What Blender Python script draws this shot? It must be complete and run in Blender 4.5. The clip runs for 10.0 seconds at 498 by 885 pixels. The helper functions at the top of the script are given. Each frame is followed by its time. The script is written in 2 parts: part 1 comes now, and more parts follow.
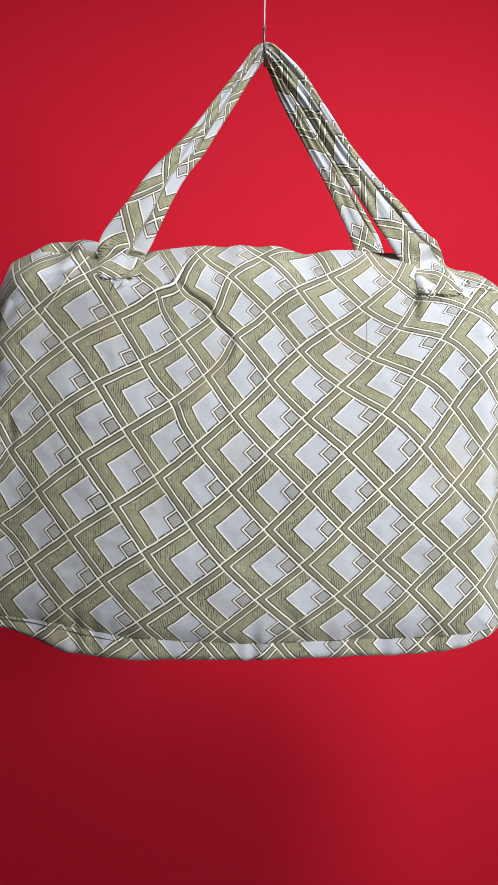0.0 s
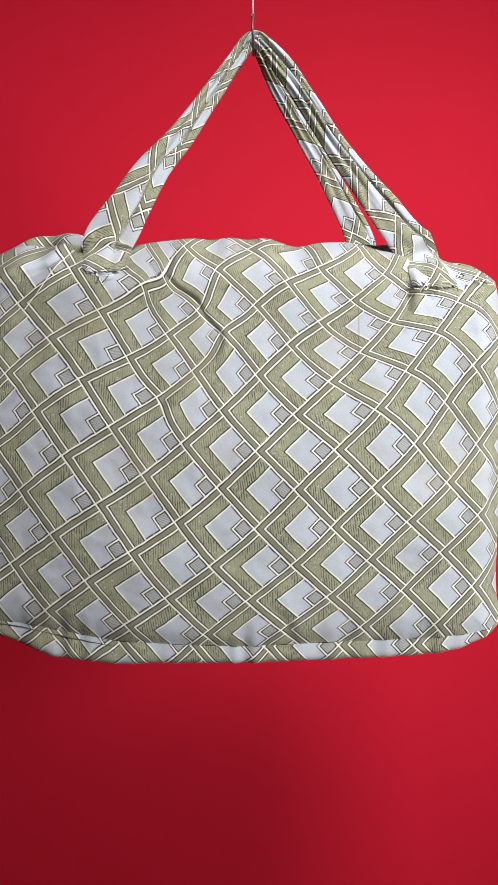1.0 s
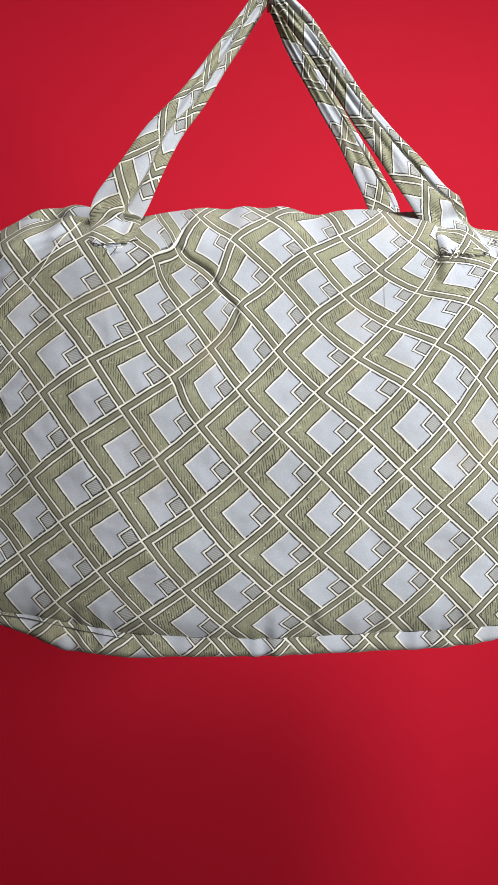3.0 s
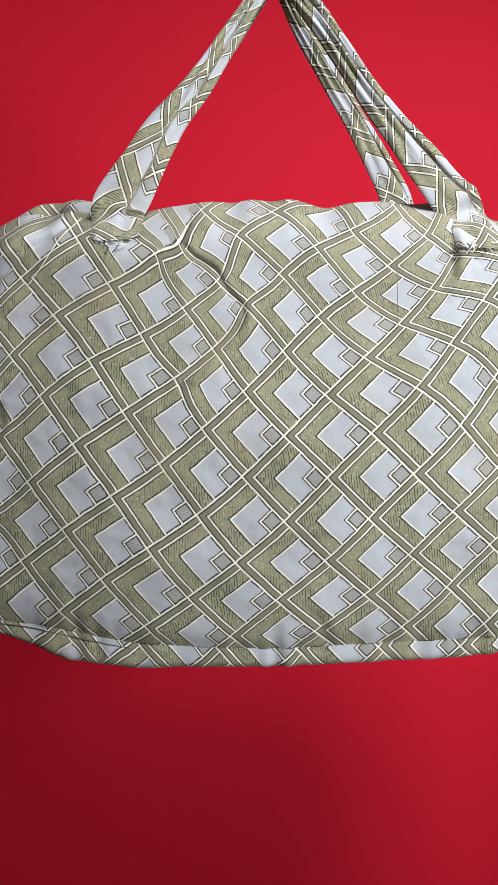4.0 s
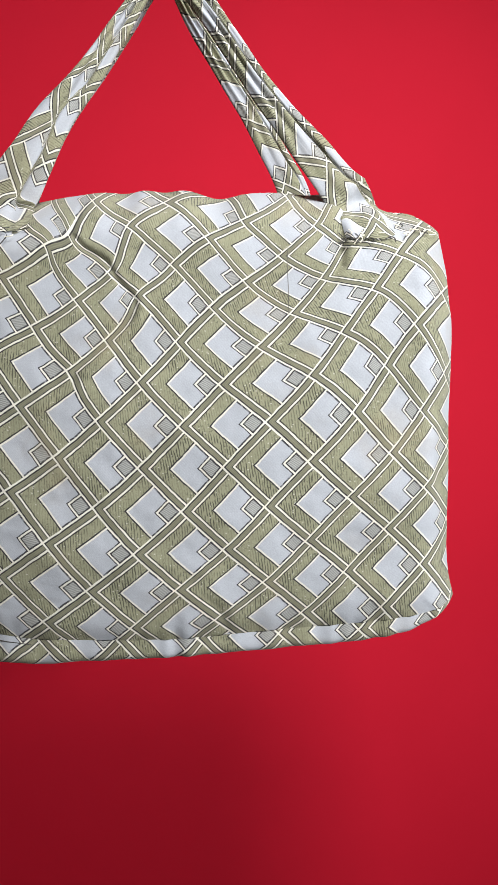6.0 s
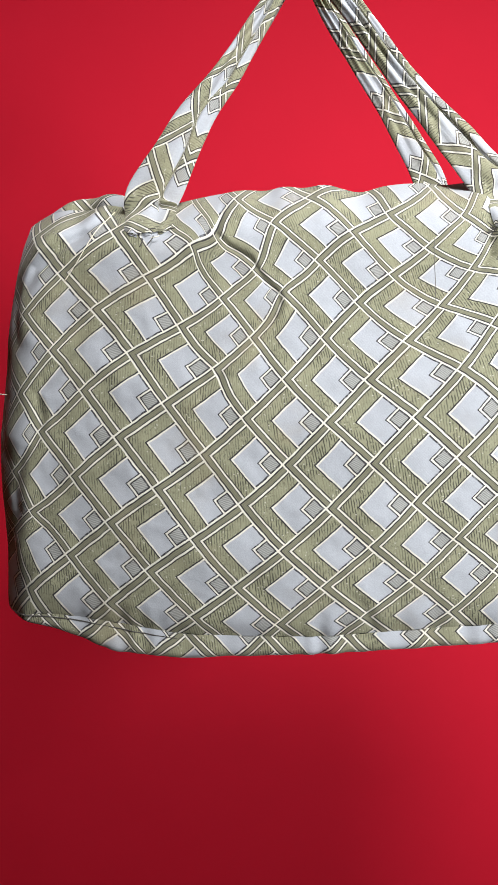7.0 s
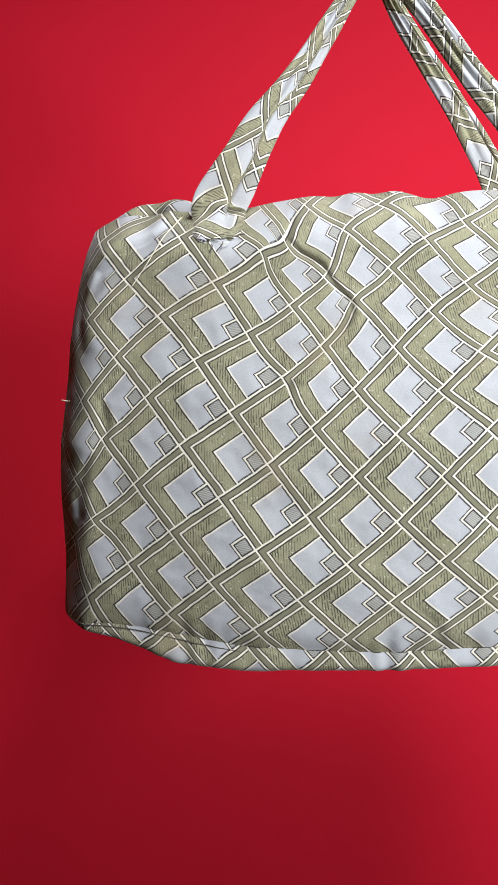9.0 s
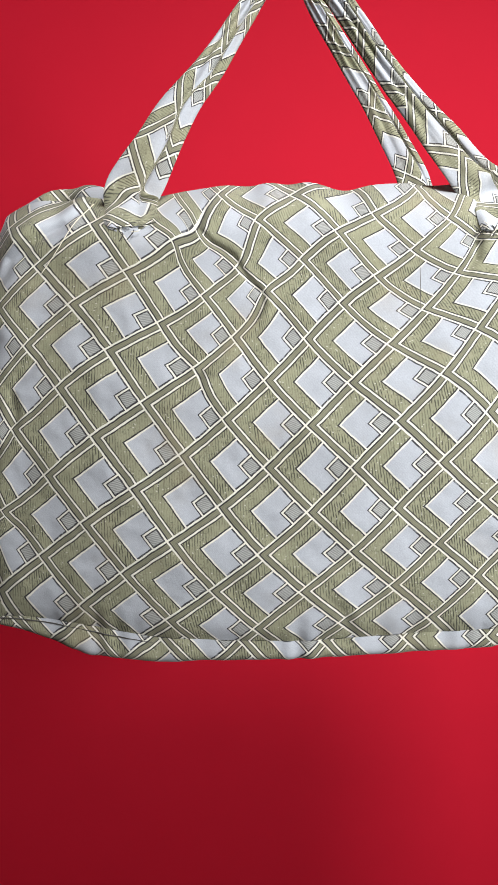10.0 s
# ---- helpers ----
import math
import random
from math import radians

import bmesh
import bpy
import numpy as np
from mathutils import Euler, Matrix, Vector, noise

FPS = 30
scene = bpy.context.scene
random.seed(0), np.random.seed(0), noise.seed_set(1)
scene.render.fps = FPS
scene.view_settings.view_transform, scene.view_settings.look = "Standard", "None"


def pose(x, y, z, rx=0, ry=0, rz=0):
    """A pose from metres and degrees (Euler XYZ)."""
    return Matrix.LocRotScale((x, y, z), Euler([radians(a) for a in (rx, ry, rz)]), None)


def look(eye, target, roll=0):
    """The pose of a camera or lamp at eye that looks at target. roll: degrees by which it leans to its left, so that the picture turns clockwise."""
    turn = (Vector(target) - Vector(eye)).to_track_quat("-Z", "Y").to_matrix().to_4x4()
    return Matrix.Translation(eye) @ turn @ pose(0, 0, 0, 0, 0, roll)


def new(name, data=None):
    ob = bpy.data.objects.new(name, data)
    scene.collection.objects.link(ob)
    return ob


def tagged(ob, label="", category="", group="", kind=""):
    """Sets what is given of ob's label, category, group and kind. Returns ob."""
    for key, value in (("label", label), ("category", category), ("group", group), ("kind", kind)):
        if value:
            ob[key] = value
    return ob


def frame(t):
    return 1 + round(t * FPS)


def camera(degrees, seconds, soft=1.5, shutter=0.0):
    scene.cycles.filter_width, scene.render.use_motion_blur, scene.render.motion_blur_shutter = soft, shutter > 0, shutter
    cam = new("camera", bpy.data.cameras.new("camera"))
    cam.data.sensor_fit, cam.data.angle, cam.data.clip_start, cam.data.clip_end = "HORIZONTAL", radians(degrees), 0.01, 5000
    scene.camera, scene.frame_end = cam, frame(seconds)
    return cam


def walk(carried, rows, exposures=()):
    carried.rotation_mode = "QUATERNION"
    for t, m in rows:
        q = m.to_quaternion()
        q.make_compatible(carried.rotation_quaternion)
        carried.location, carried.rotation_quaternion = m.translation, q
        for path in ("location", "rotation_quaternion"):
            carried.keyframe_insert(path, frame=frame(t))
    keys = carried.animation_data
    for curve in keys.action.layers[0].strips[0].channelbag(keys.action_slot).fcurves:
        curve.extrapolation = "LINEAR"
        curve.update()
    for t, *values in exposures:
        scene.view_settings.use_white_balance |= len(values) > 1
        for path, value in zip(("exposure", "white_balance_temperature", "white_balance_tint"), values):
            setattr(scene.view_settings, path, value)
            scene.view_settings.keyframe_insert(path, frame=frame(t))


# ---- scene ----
cam = camera(36.0, 10.0, soft=1.1)
ROWS = [
    (0, 0.0002, -0.0002, 1.5000, 0.008, -0.017, -0.038),
    (0.5, 0.0039, 0.0059, 1.4976, -0.033, 0.241, 0.142),
    (1, 0.0063, 0.0181, 1.4960, -0.258, 0.095, 0.261),
    (1.5, 0.0020, 0.0267, 1.4946, -0.160, 0.102, 0.143),
    (2, 0.0094, 0.0317, 1.4914, 0.084, -0.433, 0.278),
    (2.5, 0.0172, 0.0312, 1.4927, 0.241, -0.660, 0.896),
    (2.7, 0.0103, 0.0413, 1.4897, 0.876, -0.617, 0.681),
    (3.8, 0.0013, 0.0796, 1.5021, 1.222, -2.044, 1.235),
    (4, 0.0063, 0.0824, 1.5045, 1.781, -1.826, 1.206),
    (4.5, 0.0291, 0.0860, 1.5050, 0.555, -1.581, 1.576),
    (5, 0.0543, 0.0900, 1.5031, -0.872, -2.142, 1.600),
    (5.2, 0.0658, 0.0927, 1.4998, -1.627, -2.442, 1.542),
    (5.75, 0.0635, 0.0855, 1.4985, -2.500, -2.300, 2.050),
    (6.3, 0.0301, 0.0765, 1.4972, -0.836, -2.085, 2.656),
    (6.5, 0.0254, 0.0761, 1.5012, 0.488, -2.338, 2.709),
    (7, -0.0013, 0.0829, 1.5008, 4.029, -2.243, 2.868),
    (7.5, -0.0229, 0.0847, 1.5037, 6.745, -2.089, 2.196),
    (8, -0.0451, 0.0859, 1.5019, 8.028, -1.644, 2.000),
    (8.5, -0.0461, 0.0827, 1.5040, 6.586, -2.023, 2.075),
    (9, -0.0414, 0.0915, 1.5063, 5.557, -1.817, 2.197),
    (9.5, -0.0323, 0.0965, 1.5100, 3.169, -2.345, 1.473),
    (10, -0.0115, 0.0945, 1.5102, 1.689, -3.084, 1.906),
]
walk(cam, [(t, pose(x, y, z, 90 + pitch, roll, yaw)) for t, x, y, z, yaw, pitch, roll in ROWS],
     exposures=[(0.0, -0.02), (2.5, -0.02), (4.0, -0.10), (5.0, -0.05), (6.5, 0.03), (7.5, 0.22), (8.5, 0.24), (9.5, 0.10), (10.0, 0.08)])

# ---- light ----
WALL_Y = 1.40          # the red wall's face
ROOM_L, ROOM_R, ROOM_B, ROOM_T = -2.6, 0.97, -3.4, 2.62

world = bpy.data.worlds.new("sky")
scene.world = world
world.use_nodes = True
sky = world.node_tree.nodes.new("ShaderNodeTexSky")
sky.sky_type, sky.sun_disc = "NISHITA", False
sky.sun_elevation, sky.sun_rotation = radians(40), radians(200)
world.node_tree.links.new(sky.outputs[0], world.node_tree.nodes["Background"].inputs[0])
world.node_tree.nodes["Background"].inputs[1].default_value = 0.1


def area_lamp(name, m, width, height, watts, colour):
    data = bpy.data.lights.new(name, "AREA")
    data.shape, data.size, data.size_y, data.energy, data.color = "RECTANGLE", width, height, watts, colour
    lamp = new(name, data)
    lamp.matrix_world = m
    return lamp


# unseen sources set by the wall's shadows: an added side opening, a flat ceiling light
OPEN_LO, OPEN_HI = (-0.57, 1.38), (0.25, 1.78)      # the opening, along the wall and up
area_lamp("side_light", look((ROOM_R + 0.02, -0.16, 1.58), (0.0, -0.16, 1.58)), 0.80, 0.38, 27, (0.92, 0.97, 1.0))
area_lamp("ceiling_light", look((0.39, 0.03, ROOM_T - 0.02), (0.39, 0.0299, 0.0)), 0.42, 0.42, 31.5, (0.96, 0.98, 1.0))


# ---- materials ----
class Nodes:
    """A small helper to write node trees as sums."""

    def __init__(self, name):
        self.mat = bpy.data.materials.new(name)
        self.mat.use_nodes = True
        self.tree = self.mat.node_tree
        self.shader = self.tree.nodes["Principled BSDF"]

    def node(self, kind, **inputs):
        n = self.tree.nodes.new(kind)
        for key, value in inputs.items():
            self.put(value, n.inputs[key.replace("_", " ")])
        return n

    def put(self, value, socket):
        if isinstance(value, bpy.types.NodeSocket):
            self.tree.links.new(value, socket)
        else:
            socket.default_value = value

    def sum(self, op, a, b=0.0, c=0.0):
        n = self.tree.nodes.new("ShaderNodeMath")
        n.operation = op
        for value, socket in zip((a, b, c), n.inputs):
            self.put(value, socket)
        return n.outputs[0]

    def step(self, value, lo, hi):
        """0 below lo, 1 above hi."""
        n = self.tree.nodes.new("ShaderNodeMapRange")
        n.interpolation_type = "SMOOTHSTEP"
        for key, v in (("Value", value), ("From Min", lo), ("From Max", hi)):
            self.put(v, n.inputs[key])
        return n.outputs[0]

    def mix(self, factor, a, b):
        n = self.tree.nodes.new("ShaderNodeMix")
        n.data_type = "RGBA"
        for value, socket in zip((factor, a, b), (n.inputs[0], n.inputs[6], n.inputs[7])):
            self.put(value if isinstance(value, (bpy.types.NodeSocket, float)) else (*value, 1), socket)
        return n.outputs[2]

    def noise(self, vector, scale, detail=3.0, rough=0.6):
        n = self.node("ShaderNodeTexNoise", Vector=vector, Scale=scale, Detail=detail, Roughness=rough)
        return n.outputs["Fac"]

    def bump(self, height, strength, distance):
        n = self.node("ShaderNodeBump", Height=height, Strength=strength, Distance=distance)
        self.put(n.outputs[0], self.shader.inputs["Normal"])

    def done(self, colour, roughness=0.8, **more):
        self.put(colour if isinstance(colour, bpy.types.NodeSocket) else (*colour, 1), self.shader.inputs["Base Color"])
        self.put(roughness, self.shader.inputs["Roughness"])
        for key, value in more.items():
            self.put(value, self.shader.inputs[key.replace("_", " ")])
        return self.mat


def fabric_material():
    """Woven furnishing cotton: nested chevrons in a diamond lattice, drawn in the cloth's own coordinates."""
    k = Nodes("patterned_cotton")
    uv = k.node("ShaderNodeUVMap").outputs[0]
    place = k.node("ShaderNodeTexCoord").outputs["Object"]
    part = k.node("ShaderNodeSeparateXYZ", Vector=uv)
    p, q = part.outputs[0], part.outputs[1]
    # threads never run quite straight
    waver = k.sum("MULTIPLY", k.sum("SUBTRACT", k.noise(place, 90.0, 2.0), 0.5), 0.03)
    p, q = k.sum("ADD", p, waver), k.sum("SUBTRACT", q, waver)
    s, t = k.sum("FRACT", p), k.sum("FRACT", q)
    m = k.sum("MINIMUM", s, t)
    fine = k.noise(place, 900.0, 2.0)
    blotch = k.noise(place, 14.0, 4.0)

    def band(lo, hi, soft=0.008):
        return k.sum("MULTIPLY", k.step(m, lo - soft, lo + soft), k.sum("SUBTRACT", 1.0, k.step(m, hi - soft, hi + soft)))

    # olive ground with broken upright strokes and pale flecks
    run = k.sum("ADD", p, q)
    cross = k.sum("SUBTRACT", p, q)
    lean = k.sum("ADD", k.sum("MULTIPLY_ADD", cross, 0.16, run), k.sum("MULTIPLY", k.noise(place, 140.0, 2.0), 0.05))
    lines = k.sum("MULTIPLY_ADD", k.sum("SINE", k.sum("MULTIPLY", lean, 2 * math.pi * 16)), 0.5, 0.5)
    break_at = k.node("ShaderNodeCombineXYZ", X=k.sum("MULTIPLY", run, 16.0), Y=k.sum("MULTIPLY", cross, 5.0)).outputs[0]
    stroke = k.sum("MULTIPLY", k.step(lines, 0.45, 0.85), k.step(k.noise(break_at, 1.0, 2.0, 0.5), 0.38, 0.52))
    stroke = k.sum("MULTIPLY", stroke, k.sum("MULTIPLY_ADD", k.step(k.noise(place, 34.0, 2.0), 0.40, 0.60), 0.75, 0.25))
    fleck_at = k.node("ShaderNodeCombineXYZ", X=k.sum("MULTIPLY", run, 9.0), Y=k.sum("MULTIPLY", cross, 13.0)).outputs[0]
    dots = k.node("ShaderNodeTexVoronoi", Vector=fleck_at, Scale=1.0)
    chosen = k.node("ShaderNodeSeparateColor", Color=dots.outputs["Color"]).outputs[0]
    fleck = k.sum("MULTIPLY", k.sum("SUBTRACT", 1.0, k.step(dots.outputs["Distance"], 0.12, 0.24)), k.step(chosen, 0.45, 0.5))
    pepper = k.sum("MULTIPLY", k.step(k.noise(place, 620.0, 1.0), 0.57, 0.66), k.step(k.noise(place, 70.0, 2.0), 0.4, 0.6))
    olive = k.mix(k.sum("MULTIPLY", stroke, 0.9), OLIVE, OLIVE_DARK)
    olive = k.mix(k.sum("MULTIPLY", pepper, 0.5), olive, OLIVE_DARK)
    olive = k.mix(k.sum("MULTIPLY", fleck, 0.55), olive, CREAM)
    # the band between the pale lines
    rib = k.sum("MULTIPLY_ADD", k.sum("SINE", k.sum("MULTIPLY", m, 190.0)), 0.5, 0.5)
    strap = k.mix(k.sum("MULTIPLY", rib, 0.3), BAND, OLIVE_DARK)
    # pale diamond with a fine rib, and the hatched little diamond
    line = k.sum("MULTIPLY_ADD", k.sum("SINE", k.sum("MULTIPLY", k.sum("ADD", q, k.sum("MULTIPLY", p, 0.3)), 260.0)), 0.5, 0.5)
    pale = k.mix(k.sum("MULTIPLY", line, 0.4), PALE, PALE_RIB)
    hatch = k.sum("MULTIPLY_ADD", k.sum("SINE", k.sum("MULTIPLY", k.sum("SUBTRACT", q, k.sum("MULTIPLY", p, 0.35)), 210.0)), 0.5, 0.5)
    small = k.mix(k.sum("MULTIPLY", k.step(hatch, 0.3, 0.7), 0.42), HATCH, INK)
    colour = k.mix(k.step(m, 0.393, 0.405), olive, pale)
    colour = k.mix(k.step(m, 0.752, 0.762), colour, small)
    colour = k.mix(k.sum("SUBTRACT", 1.0, k.step(m, 0.138, 0.148)), colour, strap)
    far = k.sum("MULTIPLY", k.step(k.sum("MAXIMUM", s, t), 0.968, 0.978), k.step(m, 0.37, 0.39))
    colour = k.mix(k.sum("MULTIPLY", far, k.sum("MULTIPLY_ADD", k.step(k.noise(place, 330.0, 1.0), 0.3, 0.5), 0.4, 0.55)), colour, INK)
    for lo, hi, ink in ((0.376, 0.399, INK), (0.399, 0.426, CREAM), (0.712, 0.731, INK), (0.731, 0.760, CREAM), (0.760, 0.780, INK),
                        (0.122, 0.137, INK), (0.137, 0.168, CREAM), (0.168, 0.187, INK), (-0.1, 0.031, CREAM), (0.031, 0.053, INK)):
        weight = band(lo, hi, 0.0045)
        if ink is INK:
            weight = k.sum("MULTIPLY", weight, k.sum("MULTIPLY_ADD", k.step(k.noise(place, 330.0, 1.0), 0.28, 0.5), 0.35, 0.65))
        colour = k.mix(weight, colour, ink)
    # handling, faint brownish soiling and weave
    soil = k.sum("MULTIPLY", k.step(blotch, 0.52, 0.75), 0.22)
    colour = k.mix(soil, colour, (0.33, 0.25, 0.15))
    weave = k.sum("MULTIPLY_ADD", fine, 0.4, 0.8)
    shade = k.node("ShaderNodeVectorMath")
    shade.operation = "SCALE"
    k.put(colour, shade.inputs[0])
    k.put(weave, shade.inputs["Scale"])
    k.bump(k.sum("ADD", fine, k.sum("MULTIPLY", k.noise(place, 160.0, 3.0), 1.2)), 0.16, 0.001)
    return k.done(shade.outputs[0], 0.85, Sheen_Weight=0.15, Specular_IOR_Level=0.2)


OLIVE, OLIVE_DARK, BAND = (0.262, 0.255, 0.166), (0.05, 0.047, 0.036), (0.206, 0.199, 0.134)
CREAM, PALE, PALE_RIB, HATCH, INK = (0.66, 0.63, 0.55), (0.41, 0.42, 0.45), (0.33, 0.345, 0.375), (0.355, 0.355, 0.335), (0.025, 0.022, 0.025)


def paint_material(name, base, other, rough=0.5, bump=0.25):
    k = Nodes(name)
    place = k.node("ShaderNodeTexCoord").outputs["Object"]
    broad, fine = k.noise(place, 2.2, 4.0), k.noise(place, 170.0, 3.0)
    colour = k.mix(k.step(broad, 0.35, 0.7), base, other)
    k.bump(k.sum("ADD", fine, k.sum("MULTIPLY", k.noise(place, 26.0, 2.0), 2.0)), bump, 0.0012)
    return k.done(colour, k.sum("MULTIPLY_ADD", broad, 0.12, rough - 0.06), Specular_IOR_Level=0.15)


def plain_material(name, base, rough=0.5, metallic=0.0, grain=400.0):
    k = Nodes(name)
    place = k.node("ShaderNodeTexCoord").outputs["Object"]
    n = k.noise(place, grain, 3.0)
    colour = k.mix(n, [0.75 * c for c in base], [min(1, 1.2 * c) for c in base])
    return k.done(colour, k.sum("MULTIPLY_ADD", n, 0.2, rough - 0.1), Metallic=metallic)


FABRIC = fabric_material()
RED = paint_material("red_wall_paint", (0.79, 0.0135, 0.039), (0.83, 0.015, 0.043), 0.75, 0.1)
# unseen room surfaces, assumed dark warm brown so little light bounces back
BROWN = paint_material("brown_wall_paint", (0.09, 0.060, 0.032), (0.11, 0.075, 0.04), 0.7)
FLOOR = paint_material("brown_floor", (0.08, 0.04, 0.014), (0.11, 0.055, 0.02), 0.5)
IRON = plain_material("dull_iron", (0.16, 0.13, 0.11), 0.45, 0.8)
CORD = plain_material("pale_cord", (0.52, 0.46, 0.46), 0.7)
THREAD = plain_material("cream_thread", (0.75, 0.70, 0.58), 0.8)
GREY_THREAD = plain_material("grey_thread", (0.16, 0.15, 0.13), 0.8)
DARK_THREAD = plain_material("dark_thread", (0.05, 0.045, 0.04), 0.8)


# ---- building helpers ----
def part(name, bm, material, parent=None, label="", smooth=True):
    """Links a bmesh as one mesh object, under a thing if one is given."""
    mesh = bpy.data.meshes.new(name)
    bm.to_mesh(mesh)
    bm.free()
    mesh.materials.append(material)
    if smooth:
        mesh.polygons.foreach_set("use_smooth", [True] * len(mesh.polygons))
    ob = new(name, mesh)
    ob.parent = parent
    if label:
        ob["label"] = label
    return ob


def box(lo, hi, bevel=0.0):
    bm = bmesh.new()
    bmesh.ops.create_cube(bm, size=1.0, matrix=Matrix.LocRotScale([(a + b) / 2 for a, b in zip(lo, hi)], None, [b - a for a, b in zip(lo, hi)]))
    if bevel:
        bmesh.ops.bevel(bm, geom=bm.edges[:], offset=bevel, segments=2, affect="EDGES")
    return bm


def sheet(points, cloth, closed=False, flip=False):
    """A grid of quads through an array of points, rows by columns, with the cloth's coordinates on it."""
    bm = bmesh.new()
    layer = bm.loops.layers.uv.new("UVMap")
    rows, cols = points.shape[:2]
    verts = [[bm.verts.new(points[r, c]) for c in range(cols)] for r in range(rows)]
    for r in range(rows - 1):
        for c in range(cols - 1):
            at = [(r, c), (r, c + 1), (r + 1, c + 1), (r + 1, c)]
            if flip:
                at.reverse()
            face = bm.faces.new([verts[i][j] for i, j in at])
            for loop, (i, j) in zip(face.loops, at):
                loop[layer].uv = cloth[i, j]
    return bm


def tube(points, radii, sides=10):
    """A round tube along points, with capped ends."""
    bm = bmesh.new()
    pts = [Vector(p) for p in points]
    rings = []
    side = None
    for i, p in enumerate(pts):
        way = (pts[min(i + 1, len(pts) - 1)] - pts[max(i - 1, 0)]).normalized()
        if side is None:
            side = way.orthogonal().normalized()
        side = (side - way * side.dot(way)).normalized()
        up = way.cross(side)
        r = radii if isinstance(radii, float) else radii[i]
        rings.append([bm.verts.new(p + r * (math.cos(a) * side + math.sin(a) * up)) for a in np.linspace(0, 2 * math.pi, sides, endpoint=False)])
    for a, b in zip(rings, rings[1:]):
        for i in range(sides):
            bm.faces.new((a[i], a[(i + 1) % sides], b[(i + 1) % sides], b[i]))
    bm.faces.new(rings[0][::-1])
    bm.faces.new(rings[-1])
    return bm


def glide(stations, count):
    """A smooth line (Catmull-Rom) through a few stations of any width."""
    pts = np.array([stations[0], *stations, stations[-1]], float)
    pts[0], pts[-1] = 2 * pts[1] - pts[2], 2 * pts[-2] - pts[-3]
    out = []
    for u in np.linspace(0, len(stations) - 1 - 1e-6, count):
        i, f = int(u), u - int(u)
        a, b, c, d = pts[i:i + 4]
        out.append(0.5 * (2 * b + (c - a) * f + (2 * a - 5 * b + 4 * c - d) * f * f + (3 * b - a - 3 * c + d) * f ** 3))
    return np.array(out)


# ---- the room ----
def room():
    thick = 0.12
    tagged(part("wall_north", box((ROOM_L - thick, WALL_Y, -0.1), (ROOM_R + thick, WALL_Y + thick, ROOM_T)), RED, smooth=False),
           "bright red painted plaster wall behind the hanging bag", "wall", kind="structure")
    tagged(part("wall_south", box((ROOM_L - thick, ROOM_B - thick, -0.1), (ROOM_R + thick, ROOM_B, ROOM_T)), BROWN, smooth=False),
           "plain brown painted wall", "wall", kind="structure")
    tagged(part("wall_west", box((ROOM_L - thick, ROOM_B, -0.1), (ROOM_L, WALL_Y, ROOM_T)), BROWN, smooth=False),
           "plain brown painted wall", "wall", kind="structure")
    # the side wall is four pieces round the opening added for the side light
    east = bmesh.new()
    for lo, hi in (((ROOM_B, -0.1), (OPEN_LO[0], ROOM_T)), ((OPEN_HI[0], -0.1), (WALL_Y, ROOM_T)),
                   ((OPEN_LO[0], -0.1), (OPEN_HI[0], OPEN_LO[1])), ((OPEN_LO[0], OPEN_HI[1]), (OPEN_HI[0], ROOM_T))):
        bmesh.ops.create_cube(east, size=1.0, matrix=Matrix.LocRotScale((ROOM_R + thick / 2, (lo[0] + hi[0]) / 2, (lo[1] + hi[1]) / 2), None, (thick, hi[0] - lo[0], hi[1] - lo[1])))
    tagged(part("wall_east", east, BROWN, smooth=False), "plain brown painted wall with an opening added for the side light", "wall", kind="structure")
    tagged(part("floor", box((ROOM_L - thick, ROOM_B - thick, -0.22), (ROOM_R + thick, WALL_Y + thick, -0.1 - 0.0)), FLOOR, smooth=False),
           "plain brown floor below the bag", "floor", kind="structure")
    tagged(part("ceiling", box((ROOM_L - thick, ROOM_B - thick, ROOM_T), (ROOM_R + thick, WALL_Y + thick, ROOM_T + thick)), BROWN, smooth=False),
           "plain brown ceiling", "ceiling", kind="structure")


room()


# ---- the bag: outline and drape ----
def smooth_curve(xs, ys):
    """A smooth curve through a few stations."""
    fine = np.linspace(xs[0], xs[-1], 241)
    vals = np.interp(fine, xs, ys)
    kernel = np.hanning(15) / np.hanning(15).sum()
    vals = np.convolve(np.pad(vals, 7, mode="edge"), kernel, mode="valid")
    return lambda q: np.interp(q, fine, vals)


# the front panel's outline, in metres across and up
LEFT = smooth_curve([1.29, 1.333, 1.39, 1.44, 1.49, 1.533, 1.60, 1.63, 1.66, 1.685, 1.705],
                    [-0.284, -0.284, -0.279, -0.280, -0.278, -0.271, -0.261, -0.255, -0.248, -0.238, -0.218])
RIGHT = smooth_curve([1.29, 1.324, 1.345, 1.37, 1.40, 1.44, 1.49, 1.525, 1.57, 1.613, 1.642, 1.66, 1.70],
                     [0.258, 0.255, 0.250, 0.248, 0.249, 0.251, 0.252, 0.255, 0.258, 0.255, 0.250, 0.247, 0.236])
TOP = smooth_curve([-0.29, -0.24, -0.222, -0.204, -0.18, -0.16, -0.112, -0.08, -0.035, 0.011, 0.038, 0.058, 0.078, 0.104, 0.145, 0.19, 0.212, 0.238, 0.26],
                   [1.638, 1.683, 1.690, 1.691, 1.692, 1.692, 1.689, 1.694, 1.696, 1.696, 1.694, 1.687, 1.692, 1.692, 1.691, 1.681, 1.673, 1.665, 1.650])
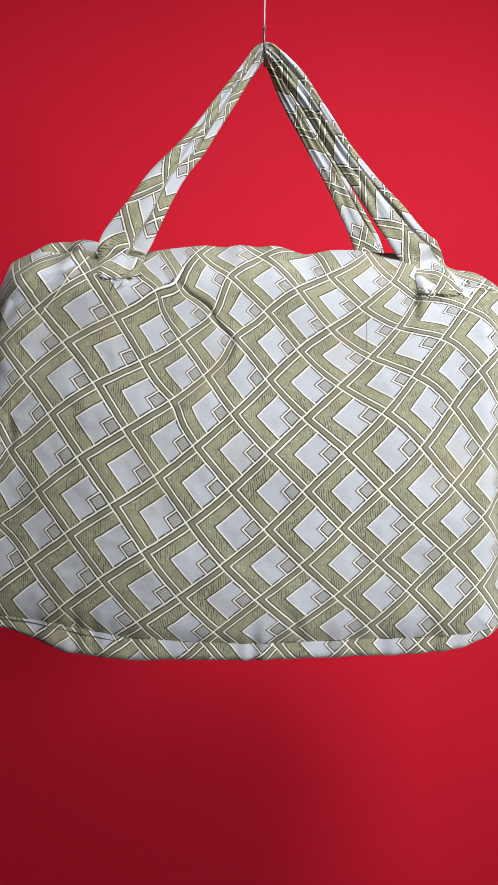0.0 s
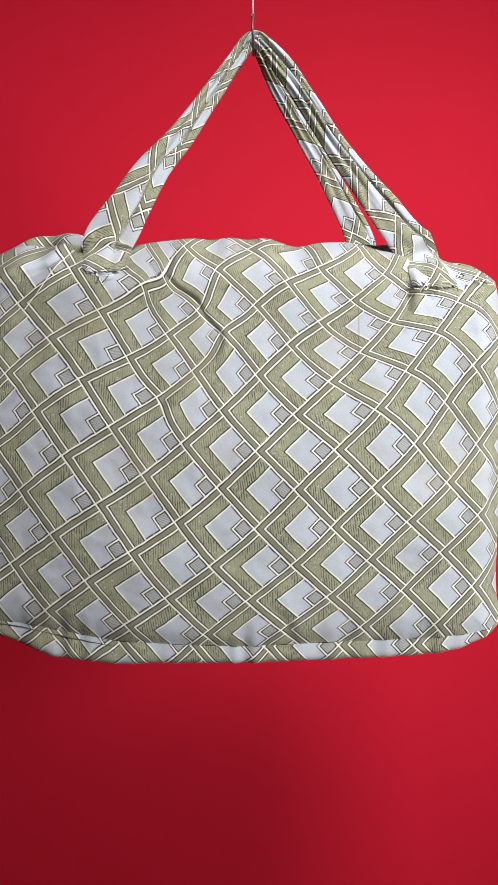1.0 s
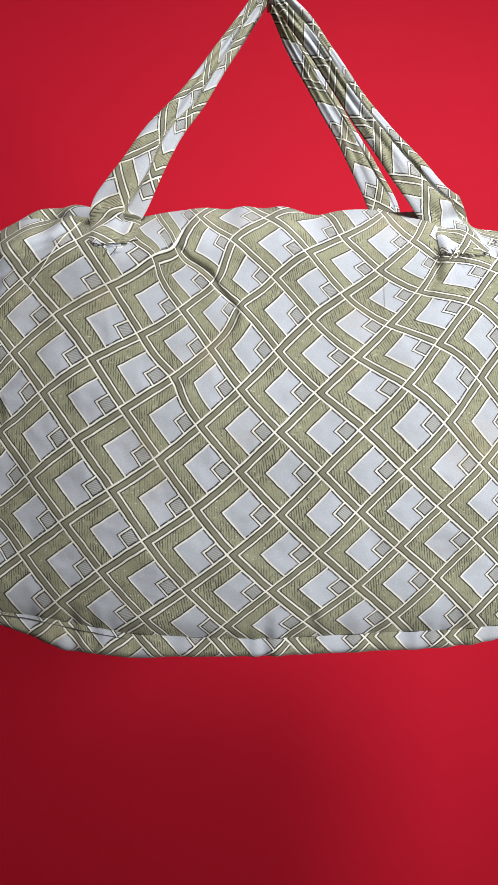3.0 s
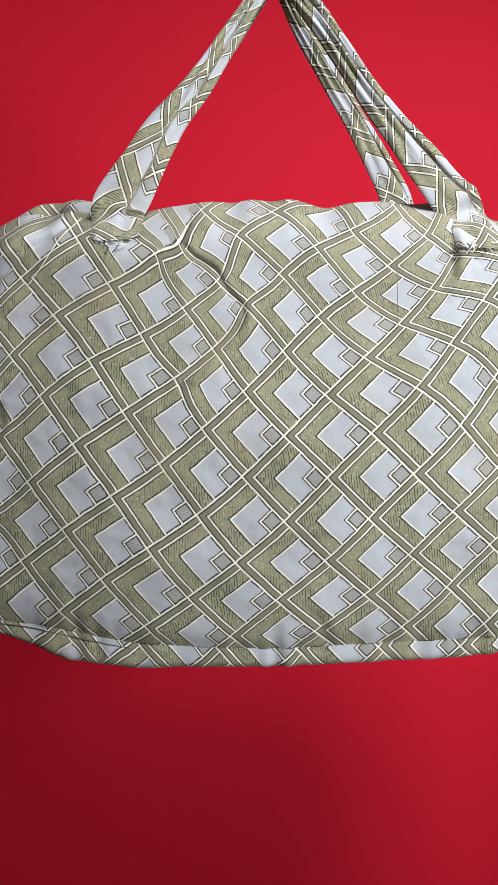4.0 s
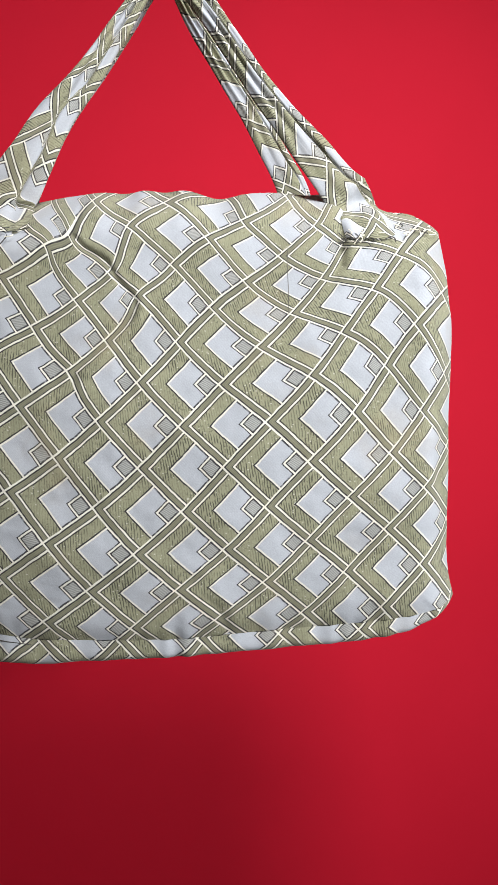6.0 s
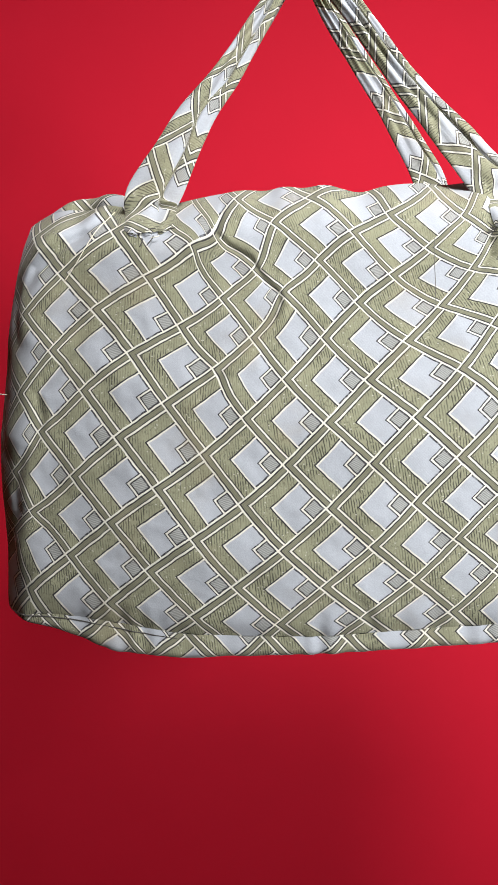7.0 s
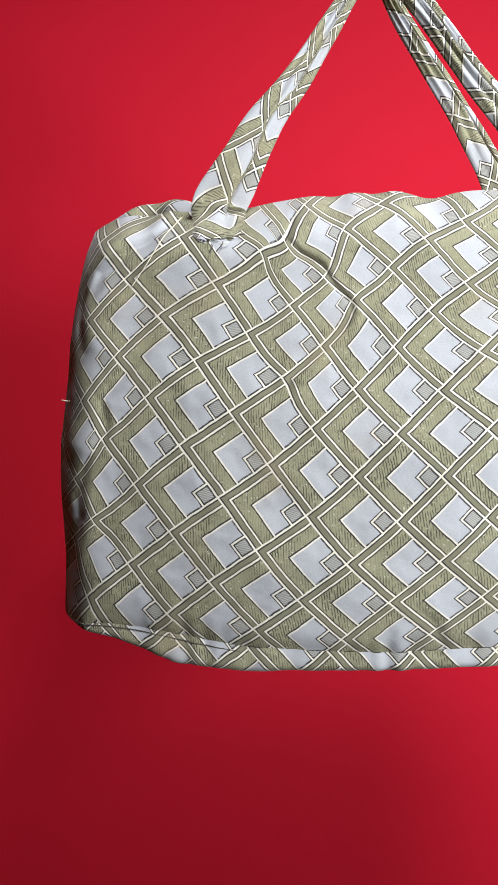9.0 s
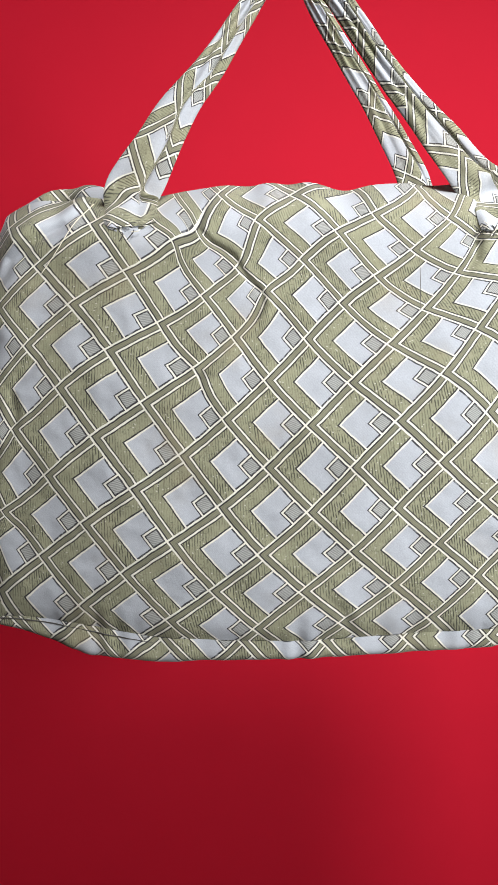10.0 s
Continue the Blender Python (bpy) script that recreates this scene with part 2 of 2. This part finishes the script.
BOTTOM = smooth_curve([-0.29, -0.26, -0.234, -0.209, -0.183, -0.153, -0.118, -0.077, 0.0, 0.065, 0.141, 0.185, 0.218, 0.26],
                      [1.336, 1.334, 1.335, 1.332, 1.328, 1.322, 1.315, 1.312, 1.310, 1.312, 1.314, 1.316, 1.319, 1.328])


def falls_back(x):
    """The panel rounds off towards one end."""
    return 0.016 * np.clip((-x - 0.04) / 0.2, 0, 1.3) ** 2


def spread(x, z):
    """The rounded end is fuller: it reaches further out and up."""
    k = 1 + falls_back(x) / 0.66
    return x * k, 1.5 + (z - 1.5) * k


def front_depth(x, z):
    """How far back the stuffed front panel lies at x, z."""
    y = 0.708 + 0.008 * (x / 0.2) ** 2 + 0.012 * ((z - 1.505) / 0.19) ** 2
    turns = [0.042 * np.clip(1 - (x - LEFT(z)) / 0.045, 0, 1) ** 2.4, 0.034 * np.clip(1 - (RIGHT(z) - x) / 0.04, 0, 1) ** 2.4,
             0.046 * np.clip(1 - (TOP(x) - z) / 0.055, 0, 1) ** 2.2, 0.003 * np.clip(1 - (z - BOTTOM(x)) / 0.022, 0, 1) ** 2]
    return y + falls_back(x) + np.maximum(np.maximum(turns[0], turns[1]), np.maximum(turns[2], turns[3]))


SAG = smooth_curve([-0.29, -0.28, -0.255, -0.233, -0.20, -0.176, -0.13, -0.07, 0.0, 0.11, 0.16, 0.20, 0.225, 0.25, 0.26],
                   [0.0, 0.003, 0.015, 0.025, 0.031, 0.033, 0.029, 0.023, 0.020, 0.021, 0.0205, 0.018, 0.011, 0.003, 0.0])


# how the cloth's lattice runs over the stuffed panel: an even run, and its gentle shifts on a grid of patches
RUN_P, RUN_Q = (1.102, 17.112, 13.149), (3.697, 14.199, -16.157)
PATCH = 0.065
SHIFT_P = [1.16, 0.0, 0.2, 0.18, 0.06, -0.03, 0.0, -0.19, -0.39, 0.25, 0.21, 0.28, 0.11, 0.02, -0.14, 0.03, 0.27, 0.39, -0.07, 0.16, -0.05, 0.25, 0.11, -0.34,
           0.06, -0.07, 0.21, 0.2, 0.4, -0.27, -0.38, 0.72, -0.0, 0.52, -0.28, 0.13, -0.45, 1.31, -0.35, -0.29, -0.07, 0.27, -0.55, 1.35, 0.24, 0.05, 1.04, 0.4]
SHIFT_Q = [-0.18, 0.07, 0.02, -0.34, 0.23, -0.1, -0.17, -0.16, 0.65, -0.18, 0.15, -0.07, -0.23, -0.26, 0.28, -0.08, -0.4, 0.32, -0.14, -0.14, -0.06, 0.12, -0.47, 0.16,
           -0.19, 0.26, -0.12, 0.24, -0.24, -0.09, 0.06, 0.12, -0.14, 0.04, 0.2, -0.91, 0.71, -0.45, 0.46, -0.31, -0.08, -0.02, -0.18, 0.19, 0.05, -0.83, 0.39, 0.27]
# tucks that pull the cloth sharply: place, reach, pull
TUCKS = [(-0.083, 1.643, 0.013, -0.32, 0.05), (-0.065, 1.643, 0.013, 0.27, -0.16), (0.157, 1.635, 0.013, 0.15, 0.08), (-0.238, 1.423, 0.013, 0.15, 0.05), (-0.257, 1.408, 0.013, -0.17, 0.02), (-0.031, 1.614, 0.013, 0.06, -0.13), (-0.014, 1.598, 0.013, 0.01, 0.18), (-0.017, 1.655, 0.013, -0.06, 0.12), (-0.068, 1.538, 0.013, -0.12, -0.02), (0.077, 1.656, 0.013, 0.11, 0.01), (0.185, 1.598, 0.02, -0.1, -0.04), (-0.224, 1.493, 0.013, 0.04, 0.1), (0.138, 1.652, 0.013, 0.01, -0.1), (0.119, 1.689, 0.013, -0.1, 0.01)]
MARGIN = 0.09


def cloth_at(x, z):
    """The cloth's lattice coordinates at x, z of the front panel."""
    p = RUN_P[0] + RUN_P[1] * (x + 0.01) + RUN_P[2] * (z - 1.5)
    q = RUN_Q[0] + RUN_Q[1] * (x + 0.01) + RUN_Q[2] * (z - 1.5)
    k = 0
    for cz in np.linspace(1.30, 1.70, 6):
        for cx in np.linspace(-0.28, 0.26, 8):
            g = np.exp(-((x - cx) ** 2 + (z - cz) ** 2) / (2 * PATCH ** 2))
            p, q, k = p + SHIFT_P[k] * g, q + SHIFT_Q[k] * g, k + 1
    for cx, cz, reach, dp, dq in TUCKS:
        g = np.exp(-((x - cx) ** 2 + (z - cz) ** 2) / (2 * reach ** 2))
        p, q = p + dp * g, q + dq * g
    return np.stack([p + MARGIN, q + MARGIN], -1)


def off_line(x, z, line):
    """Distance from a polyline, which side of it (positive: to its left), and a fade towards its two ends."""
    best, sign, fade = np.full(np.shape(x), 9.0), np.zeros(np.shape(x)), np.zeros(np.shape(x))
    total = sum(math.dist(a, b) for a, b in zip(line, line[1:]))
    gone = 0.0
    for (ax, az), (bx, bz) in zip(line, line[1:]):
        dx, dz = bx - ax, bz - az
        f = np.clip(((x - ax) * dx + (z - az) * dz) / (dx * dx + dz * dz), 0, 1)
        ex, ez = x - ax - f * dx, z - az - f * dz
        d = np.hypot(ex, ez)
        run = (gone + f * math.hypot(dx, dz)) / total
        sign = np.where(d < best, np.sign(dx * ez - dz * ex), sign)
        fade = np.where(d < best, np.clip(np.sin(np.pi * run) * 1.6, 0, 1), fade)
        best = np.minimum(d, best)
        gone += math.hypot(dx, dz)
    return best, sign, fade


# folds in the front panel: line, depth, width, roll of cloth beside it, its side
FOLDS = [
    ([(-0.060, 1.688), (-0.061, 1.665), (-0.066, 1.650), (-0.056, 1.638), (-0.039, 1.627), (-0.029, 1.610), (-0.016, 1.595), (-0.0165, 1.585), (-0.024, 1.575)],
     0.0016, 0.0023, 0.0007, 1),
    ([(-0.017, 1.598), (-0.0165, 1.587), (-0.021, 1.578), (-0.041, 1.561), (-0.067, 1.538), (-0.070, 1.525)], 0.0018, 0.0030, 0.0018, 1),
    ([(0.157, 1.662), (0.157, 1.634), (0.155, 1.618), (0.142, 1.605)], 0.0034, 0.0034, 0.0018, 1),
    ([(0.150, 1.612), (0.120, 1.590), (0.095, 1.555)], 0.0018, 0.010, 0.001, 1),
    ([(-0.175, 1.576), (-0.206, 1.545), (-0.226, 1.526), (-0.222, 1.503), (-0.235, 1.470)], 0.0018, 0.0045, 0.0010, -1),
    ([(-0.150, 1.688), (-0.176, 1.662), (-0.198, 1.650), (-0.222, 1.632), (-0.238, 1.606)], 0.0060, 0.005, 0.0035, -1),
    ([(-0.222, 1.655), (-0.240, 1.625), (-0.247, 1.595), (-0.243, 1.562)], 0.0026, 0.004, 0.0016, 1),
    ([(-0.234, 1.488), (-0.252, 1.446), (-0.251, 1.425), (-0.263, 1.400), (-0.268, 1.362)], 0.0026, 0.005, 0.0016, 1),
    ([(-0.260, 1.570), (-0.267, 1.520), (-0.272, 1.470)], 0.004, 0.007, 0.002, 1),
    ([(0.180, 1.378), (0.150, 1.350), (0.122, 1.318)], 0.0010, 0.005, 0.0006, 1),
    ([(0.026, 1.350), (0.044, 1.330), (0.052, 1.308)], 0.0010, 0.005, 0.0006, 1),
    ([(0.230, 1.648), (0.243, 1.600), (0.240, 1.552)], 0.003, 0.007, 0.0015, -1),
    ([(0.246, 1.490), (0.236, 1.440), (0.245, 1.390)], 0.004, 0.006, 0.002, -1),
]


def creased(x, z):
    """How far the folds, seam gathers and general slackness push the panel in."""
    y = np.zeros(np.shape(x))
    for line, depth, width, roll, side in FOLDS:
        d, s, fade = off_line(x, z, line)
        y = y + fade * (depth * np.exp(-(d / width) ** 2) - roll * np.exp(-((d * s * side - 2.4 * width) / (1.6 * width)) ** 2))
    near = np.clip(1 - (z - BOTTOM(x)) / 0.03, 0, 1)
    y = y + 0.0008 * near * np.sin(x * 230 + 2.5 * np.sin(x * 41)) * np.sin(x * 57 + 1)
    near = np.clip(1 - (TOP(x) - z) / 0.05, 0, 1)
    y = y + 0.004 * near * np.sin(x * 120 + 2 * np.sin(x * 37))
    slack = np.array([noise.fractal(Vector((a * 11, b * 11, 4.0)), 1.0, 2.2, 4) for a, b in zip(np.ravel(x), np.ravel(z))]).reshape(np.shape(x))
    return y + 0.0035 * slack


BACK_Y = 0.865


def fabric_run(along, across, shift=(0.0, 0.0)):
    """Lattice coordinates of a piece of the same cloth laid flat."""
    return np.stack([14.9 * along + 13.5 * across + shift[0], 14.0 * along - 15.5 * across + shift[1]], -1)


def travel_bag():
    bag = new("fabric_bag")
    bag.location = (0, 0, 0)
    tagged(bag, "stuffed cotton bag with olive and pale grey diamonds hanging on hook", "bag")
    # front panel
    cols, rows = 460, 370
    u, v = np.meshgrid(np.linspace(0, 1, cols), np.linspace(0, 1, rows))
    z = 1.33 + (1.695 - 1.33) * v
    for _ in range(6):
        x = LEFT(z) + (RIGHT(z) - LEFT(z)) * u
        z = BOTTOM(x) + (TOP(x) - BOTTOM(x)) * v
    y = front_depth(x, z) + creased(x, z)
    cloth = cloth_at(x, z)
    x, z = spread(x, z)
    part("front_panel", sheet(np.stack([x, y, z], -1), cloth), FABRIC, bag)
    # gusset: the strip round bottom, sides and top, between the two panels
    def rim(a):
        return np.concatenate([a[0, :], a[1:, -1], a[-1, -2::-1], a[-2:0:-1, 0], a[0, :1]])
    rx, ry, rz = rim(x), rim(y), rim(z)
    run = np.concatenate([[0], np.cumsum(np.hypot(np.diff(rx), np.diff(rz)))])
    depth = (np.linspace(0, 1, 48) ** 2.2)[:, None]
    low = np.clip((1.345 - rz) / 0.02, 0, 1) * (np.arange(len(rx)) < cols)
    gy = ry + (BACK_Y - ry) * depth ** (1 + 0.3 * low)
    sag = 0.86 * SAG(rx) * low * np.sin(np.pi * np.clip(depth, 0, 1) ** 0.34) ** 0.8
    pucker = 0.0006 * low * np.sin(rx * 200 + 3 * np.sin(rx * 33)) * np.exp(-depth * 9)
    gx = rx * (1 - 0.05 * np.sin(np.pi * depth) * (1 - low))
    high = np.clip((rz - 1.655) / 0.012, 0, 1)
    hump = 0.015 * np.exp(-((rx + 0.180) / 0.042) ** 4) + 0.006 * np.exp(-((rx - 0.228) / 0.02) ** 2)
    gz = rz - sag + pucker + high * (hump * np.sin(np.pi * np.clip(depth / 0.7, 0, 1) ** 0.55) - 0.015 * np.sin(np.pi * depth ** 2))
    gx, gz = gx + 0 * depth, gz + 0 * depth
    step = np.sqrt(np.diff(gx, axis=0) ** 2 + np.diff(gy, axis=0) ** 2 + np.diff(gz, axis=0) ** 2)
    girth = np.concatenate([0 * rx[None], np.cumsum(step, axis=0)])
    strip = fabric_run(run + 0 * depth, -girth, (0.3, 0.55))
    part("gusset", sheet(np.stack([gx, gy, gz], -1), strip, flip=True), FABRIC, bag)
    # back panel
    bulge = 0.022 * (np.sin(np.pi * u) * np.sin(np.pi * v)) ** 0.5
    part("back_panel", sheet(np.stack([x, BACK_Y + bulge, z], -1)[::6, ::6], cloth[::6, ::6], flip=True), FABRIC, bag)

    # handles: soft folded tapes; stations give place, width and how far the tape is gathered
    def handle(name, stations, fold, shift, on_front=False):
        path = glide(stations, 150)
        count = 97
        c, w, g = path[:, :3], path[:, 3], path[:, 4]
        if on_front:   # the ends lie stitched on the front panel
            rest = front_depth(c[:, 0], c[:, 2]) + creased(c[:, 0], c[:, 2]) - 0.0025
            w_on = np.clip((TOP(c[:, 0]) - 0.003 - c[:, 2]) / 0.016, 0, 1)
            c = c.copy()
            c[:, 1] = (1 - w_on) * c[:, 1] + w_on * rest
        way = np.gradient(c, axis=0)
        way /= np.linalg.norm(way, axis=1)[:, None]
        out = np.array([0.0, -1.0, 0.0])
        face = out - way * (way @ out)[:, None]
        face /= np.linalg.norm(face, axis=1)[:, None]
        side = np.cross(way, face)
        run = np.concatenate([[0], np.cumsum(np.linalg.norm(np.diff(c, axis=0), axis=1))])
        a = np.linspace(0, 2 * np.pi, count)
        across = np.sign(np.cos(a)) * np.abs(np.cos(a)) ** 0.8
        lift = np.sin(a)
        pts, cloth = np.zeros((len(c), count, 3)), np.zeros((len(c), count, 2))
        for i in range(len(c)):
            wob = 0.5 * math.sin(run[i] * 31 + fold) + 0.35 * math.sin(run[i] * 67 + 2 * fold)
            ridge = np.cos(across * (5.0 + 5 * g[i]) + 2.2 * wob + fold) * (1 - np.abs(across) ** 3)
            thick = 0.0026 + 0.0028 * g[i]
            rise = lift * thick + (0.0006 + (0.0017 if i < len(c) / 2 else 0.0009) * g[i]) * ridge * (0.4 + 0.6 * np.abs(lift))
            # the tape is doubled over along a line that wanders across it
            way_down = abs(i / (len(c) - 1) - 0.5) * 2
            turn = (0.30 + 0.12 * wob) if i < len(c) / 2 else -(0.12 + 0.62 * way_down + 0.06 * wob)
            held = np.clip((0.93 - way_down) / 0.12, 0, 1)
            beyond = 1 / (1 + np.exp(-np.clip((across - turn) * np.sign(turn) / 0.018, -40, 40)))
            groove = np.exp(-((across - turn) / 0.055) ** 2) + 0.6 * g[i] * np.exp(-((across + 0.5 * turn) / 0.07) ** 2)
            rise = rise + held * np.clip(lift, 0, 1) * (0.0016 * beyond - (0.0016 + 0.0016 * g[i]) * groove)
            edge = across * w[i] / 2 * (1 + 0.012 * math.sin(run[i] * 48 + fold) + 0.016 * math.sin(run[i] * 113))
            pts[i] = c[i] + side[i] * edge[:, None] + face[i] * rise[:, None]
            gather = 0.022 + 0.004 * g[i] if i < len(c) / 2 else 0.64 * w[i]
            flat = across * gather + np.where(lift < 0, 0.06, 0.0) + 0.027 * held * beyond * np.sign(turn) * (lift >= 0)
            cloth[i] = fabric_run(run[i] + 0 * flat, flat, shift)
        if on_front:   # torn ends, and every point pressed onto the panel
            torn = 0.0009 * np.sin(across * 5 + 1) + 0.0004 * np.sin(across * 17 + fold) + 0.004 * across ** 2
            near_end = np.exp(-np.minimum(np.arange(len(c)), np.arange(len(c))[::-1]) / 2.5)
            pts[:, :, 2] += near_end[:, None] * torn[None, :]
            px, pz = pts[:, :, 0], np.minimum(pts[:, :, 2], TOP(pts[:, :, 0]))
            pressed = np.zeros(px.shape)
            low_rows = np.nonzero(w_on > 0)[0]
            pressed[low_rows] = front_depth(px[low_rows], pz[low_rows]) + creased(px[low_rows], pz[low_rows])
            pressed = pressed - 0.0016 - 0.0010 * lift[None, :] - 0.0006 * np.sin(across * 9 + 2)[None, :]
            weight = np.clip(w_on * 1.4, 0, 1)[:, None]
            pts[:, :, 1] = (1 - weight) * pts[:, :, 1] + weight * pressed
        bm = sheet(pts, cloth)
        bmesh.ops.remove_doubles(bm, verts=bm.verts[:], dist=1e-6)
        bmesh.ops.holes_fill(bm, edges=[e for e in bm.edges if len(e.link_faces) == 1], sides=80)
        bmesh.ops.recalc_face_normals(bm, faces=bm.faces[:])
        return part(name, bm, FABRIC, bag)

    handle("front_handle", [(-0.1235, 0.724, 1.653, 0.037, 0.0), (-0.1245, 0.736, 1.671, 0.0440, 0.0), (-0.1245, 0.752, 1.690, 0.0480, 0.05), (-0.1150, 0.754, 1.707, 0.0455, 0.12), (-0.1040, 0.755, 1.7253, 0.0415, 0.2), (-0.0825, 0.760, 1.762, 0.0325, 0.35),
                            (-0.0540, 0.765, 1.7976, 0.0255, 0.6), (-0.0265, 0.771, 1.839, 0.0206, 0.9), (-0.002, 0.777, 1.877, 0.0155, 1.0), (0.014, 0.780, 1.898, 0.016, 1.0),
                            (0.0265, 0.778, 1.892, 0.0170, 1.0), (0.047, 0.771, 1.864, 0.0220, 1.0), (0.0698, 0.765, 1.826, 0.0212, 0.9), (0.0972, 0.760, 1.7805, 0.0230, 0.7),
                            (0.1272, 0.755, 1.7384, 0.0290, 0.5), (0.1405, 0.753, 1.7205, 0.0325, 0.35), (0.1600, 0.748, 1.692, 0.0365, 0.2), (0.1775, 0.734, 1.668, 0.0455, 0.05), (0.1810, 0.727, 1.653, 0.0460, 0.0), (0.1815, 0.722, 1.638, 0.043, 0.0)], 0.6, (0.1, 0.42), True)
    handle("back_handle", [(-0.136, 0.845, 1.680, 0.031, 0.0), (-0.132, 0.840, 1.713, 0.0297, 0.0), (-0.110, 0.836, 1.754, 0.0250, 0.1), (-0.087, 0.830, 1.788, 0.0210, 0.4), (-0.055, 0.825, 1.824, 0.0172, 0.8),
                           (-0.026, 0.820, 1.860, 0.0147, 1.0), (0.000, 0.810, 1.890, 0.0107, 1.0), (0.015, 0.802, 1.907, 0.011, 1.0), (0.024, 0.803, 1.897, 0.0141, 1.0), (0.040, 0.810, 1.865, 0.0167, 1.0),
                           (0.0648, 0.820, 1.827, 0.0193, 0.8), (0.0898, 0.828, 1.788, 0.0220, 0.5), (0.1112, 0.834, 1.751, 0.0258, 0.3), (0.1298, 0.840, 1.715, 0.0297, 0.1), (0.139, 0.845, 1.675, 0.0311, 0.0)], 2.1, (0.45, 0.1))
    return bag


bag = travel_bag()


def on_panel(stations, lift, count=40):
    """A line laid on the front panel, lifted a little off it."""
    line = glide(stations, count)
    x, z = line[:, 0], line[:, 1]
    y = front_depth(x, z) + creased(x, z) - lift
    x, z = spread(x, z)
    return np.stack([x, y, z], -1)


def threads():
    part("seam_thread", tube(on_panel([(-0.262, 1.3335), (-0.234, 1.332), (-0.209, 1.3285), (-0.183, 1.3235), (-0.153, 1.3165), (-0.118, 1.310)], 0.0004, 60), 0.0006, 6), DARK_THREAD, bag, "dark sewing thread")
    part("loose_thread", tube(on_panel([(-0.158, 1.683), (-0.166, 1.664), (-0.180, 1.640), (-0.196, 1.619)], 0.0012), 0.0004, 6), THREAD, bag, "loose cream thread")
    part("dart_stitching", tube(on_panel([(0.111, 1.634), (0.110, 1.617), (0.110, 1.598), (0.1095, 1.578)], 0.0001, 60), 0.00022, 6), GREY_THREAD, bag, "fine grey stitched line")
    rng = random.Random(4)
    for cx, cz, spread, count in ((-0.119, 1.653, 0.016, 7), (0.180, 1.640, 0.019, 14), (0.163, 1.640, 0.006, 6), (0.222, 1.648, 0.013, 9)):
        for i in range(count):
            x, z = cx + rng.uniform(-spread, spread), cz + rng.uniform(-0.005, 0.005)
            a, b = rng.uniform(-0.008, 0.008), rng.uniform(-0.010, 0.004)
            dark = rng.random() < 0.45
            part("frayed_thread", tube(on_panel([(x, z), (x + a * 0.5 + 0.002, z + b * 0.3), (x + a, z + b)], 0.004, 12), 0.00045, 5), DARK_THREAD if dark else THREAD, bag,
                 "dark frayed thread" if dark else "cream frayed thread")
    for x, y, z, dx, dz in ((LEFT(1.528) + 0.002, 0.765, 1.528, -0.006, 0.001),):
        part("loose_thread", tube(glide([(x + 0.012, y + 0.004, z), (x, y, z), (x + dx, y - 0.002, z + dz)], 10), 0.0005, 5), THREAD, bag, "loose cream thread")


threads()


def hanging_hook():
    hook = new("hanging_hook")
    tagged(hook, "dull iron hook on a thin pale cord carrying the bag's handles", "hook")
    pts = glide([(0.0152, 0.766, 1.9135), (0.0152, 0.763, 1.908), (0.015, 0.761, 1.902), (0.015, 0.7615, 1.896), (0.0153, 0.767, 1.8915), (0.0158, 0.780, 1.889), (0.016, 0.797, 1.891), (0.016, 0.806, 1.899)], 48)
    part("hook_wire", tube(pts, 0.0012), IRON, hook)
    part("eyelet", tube([(0.0152 + 0.0013 * math.sin(a), 0.766, 1.9145 + 0.0013 * math.cos(a)) for a in np.linspace(0, 6.2, 20)], 0.0007, 8), IRON, hook)
    part("cord", tube(glide([(0.0153, 0.766, 1.916), (0.0165, 0.770, 2.05), (0.018, 0.772, ROOM_T)], 30), 0.0007, 8), CORD, hook, "thin pale hanging cord")


hanging_hook()
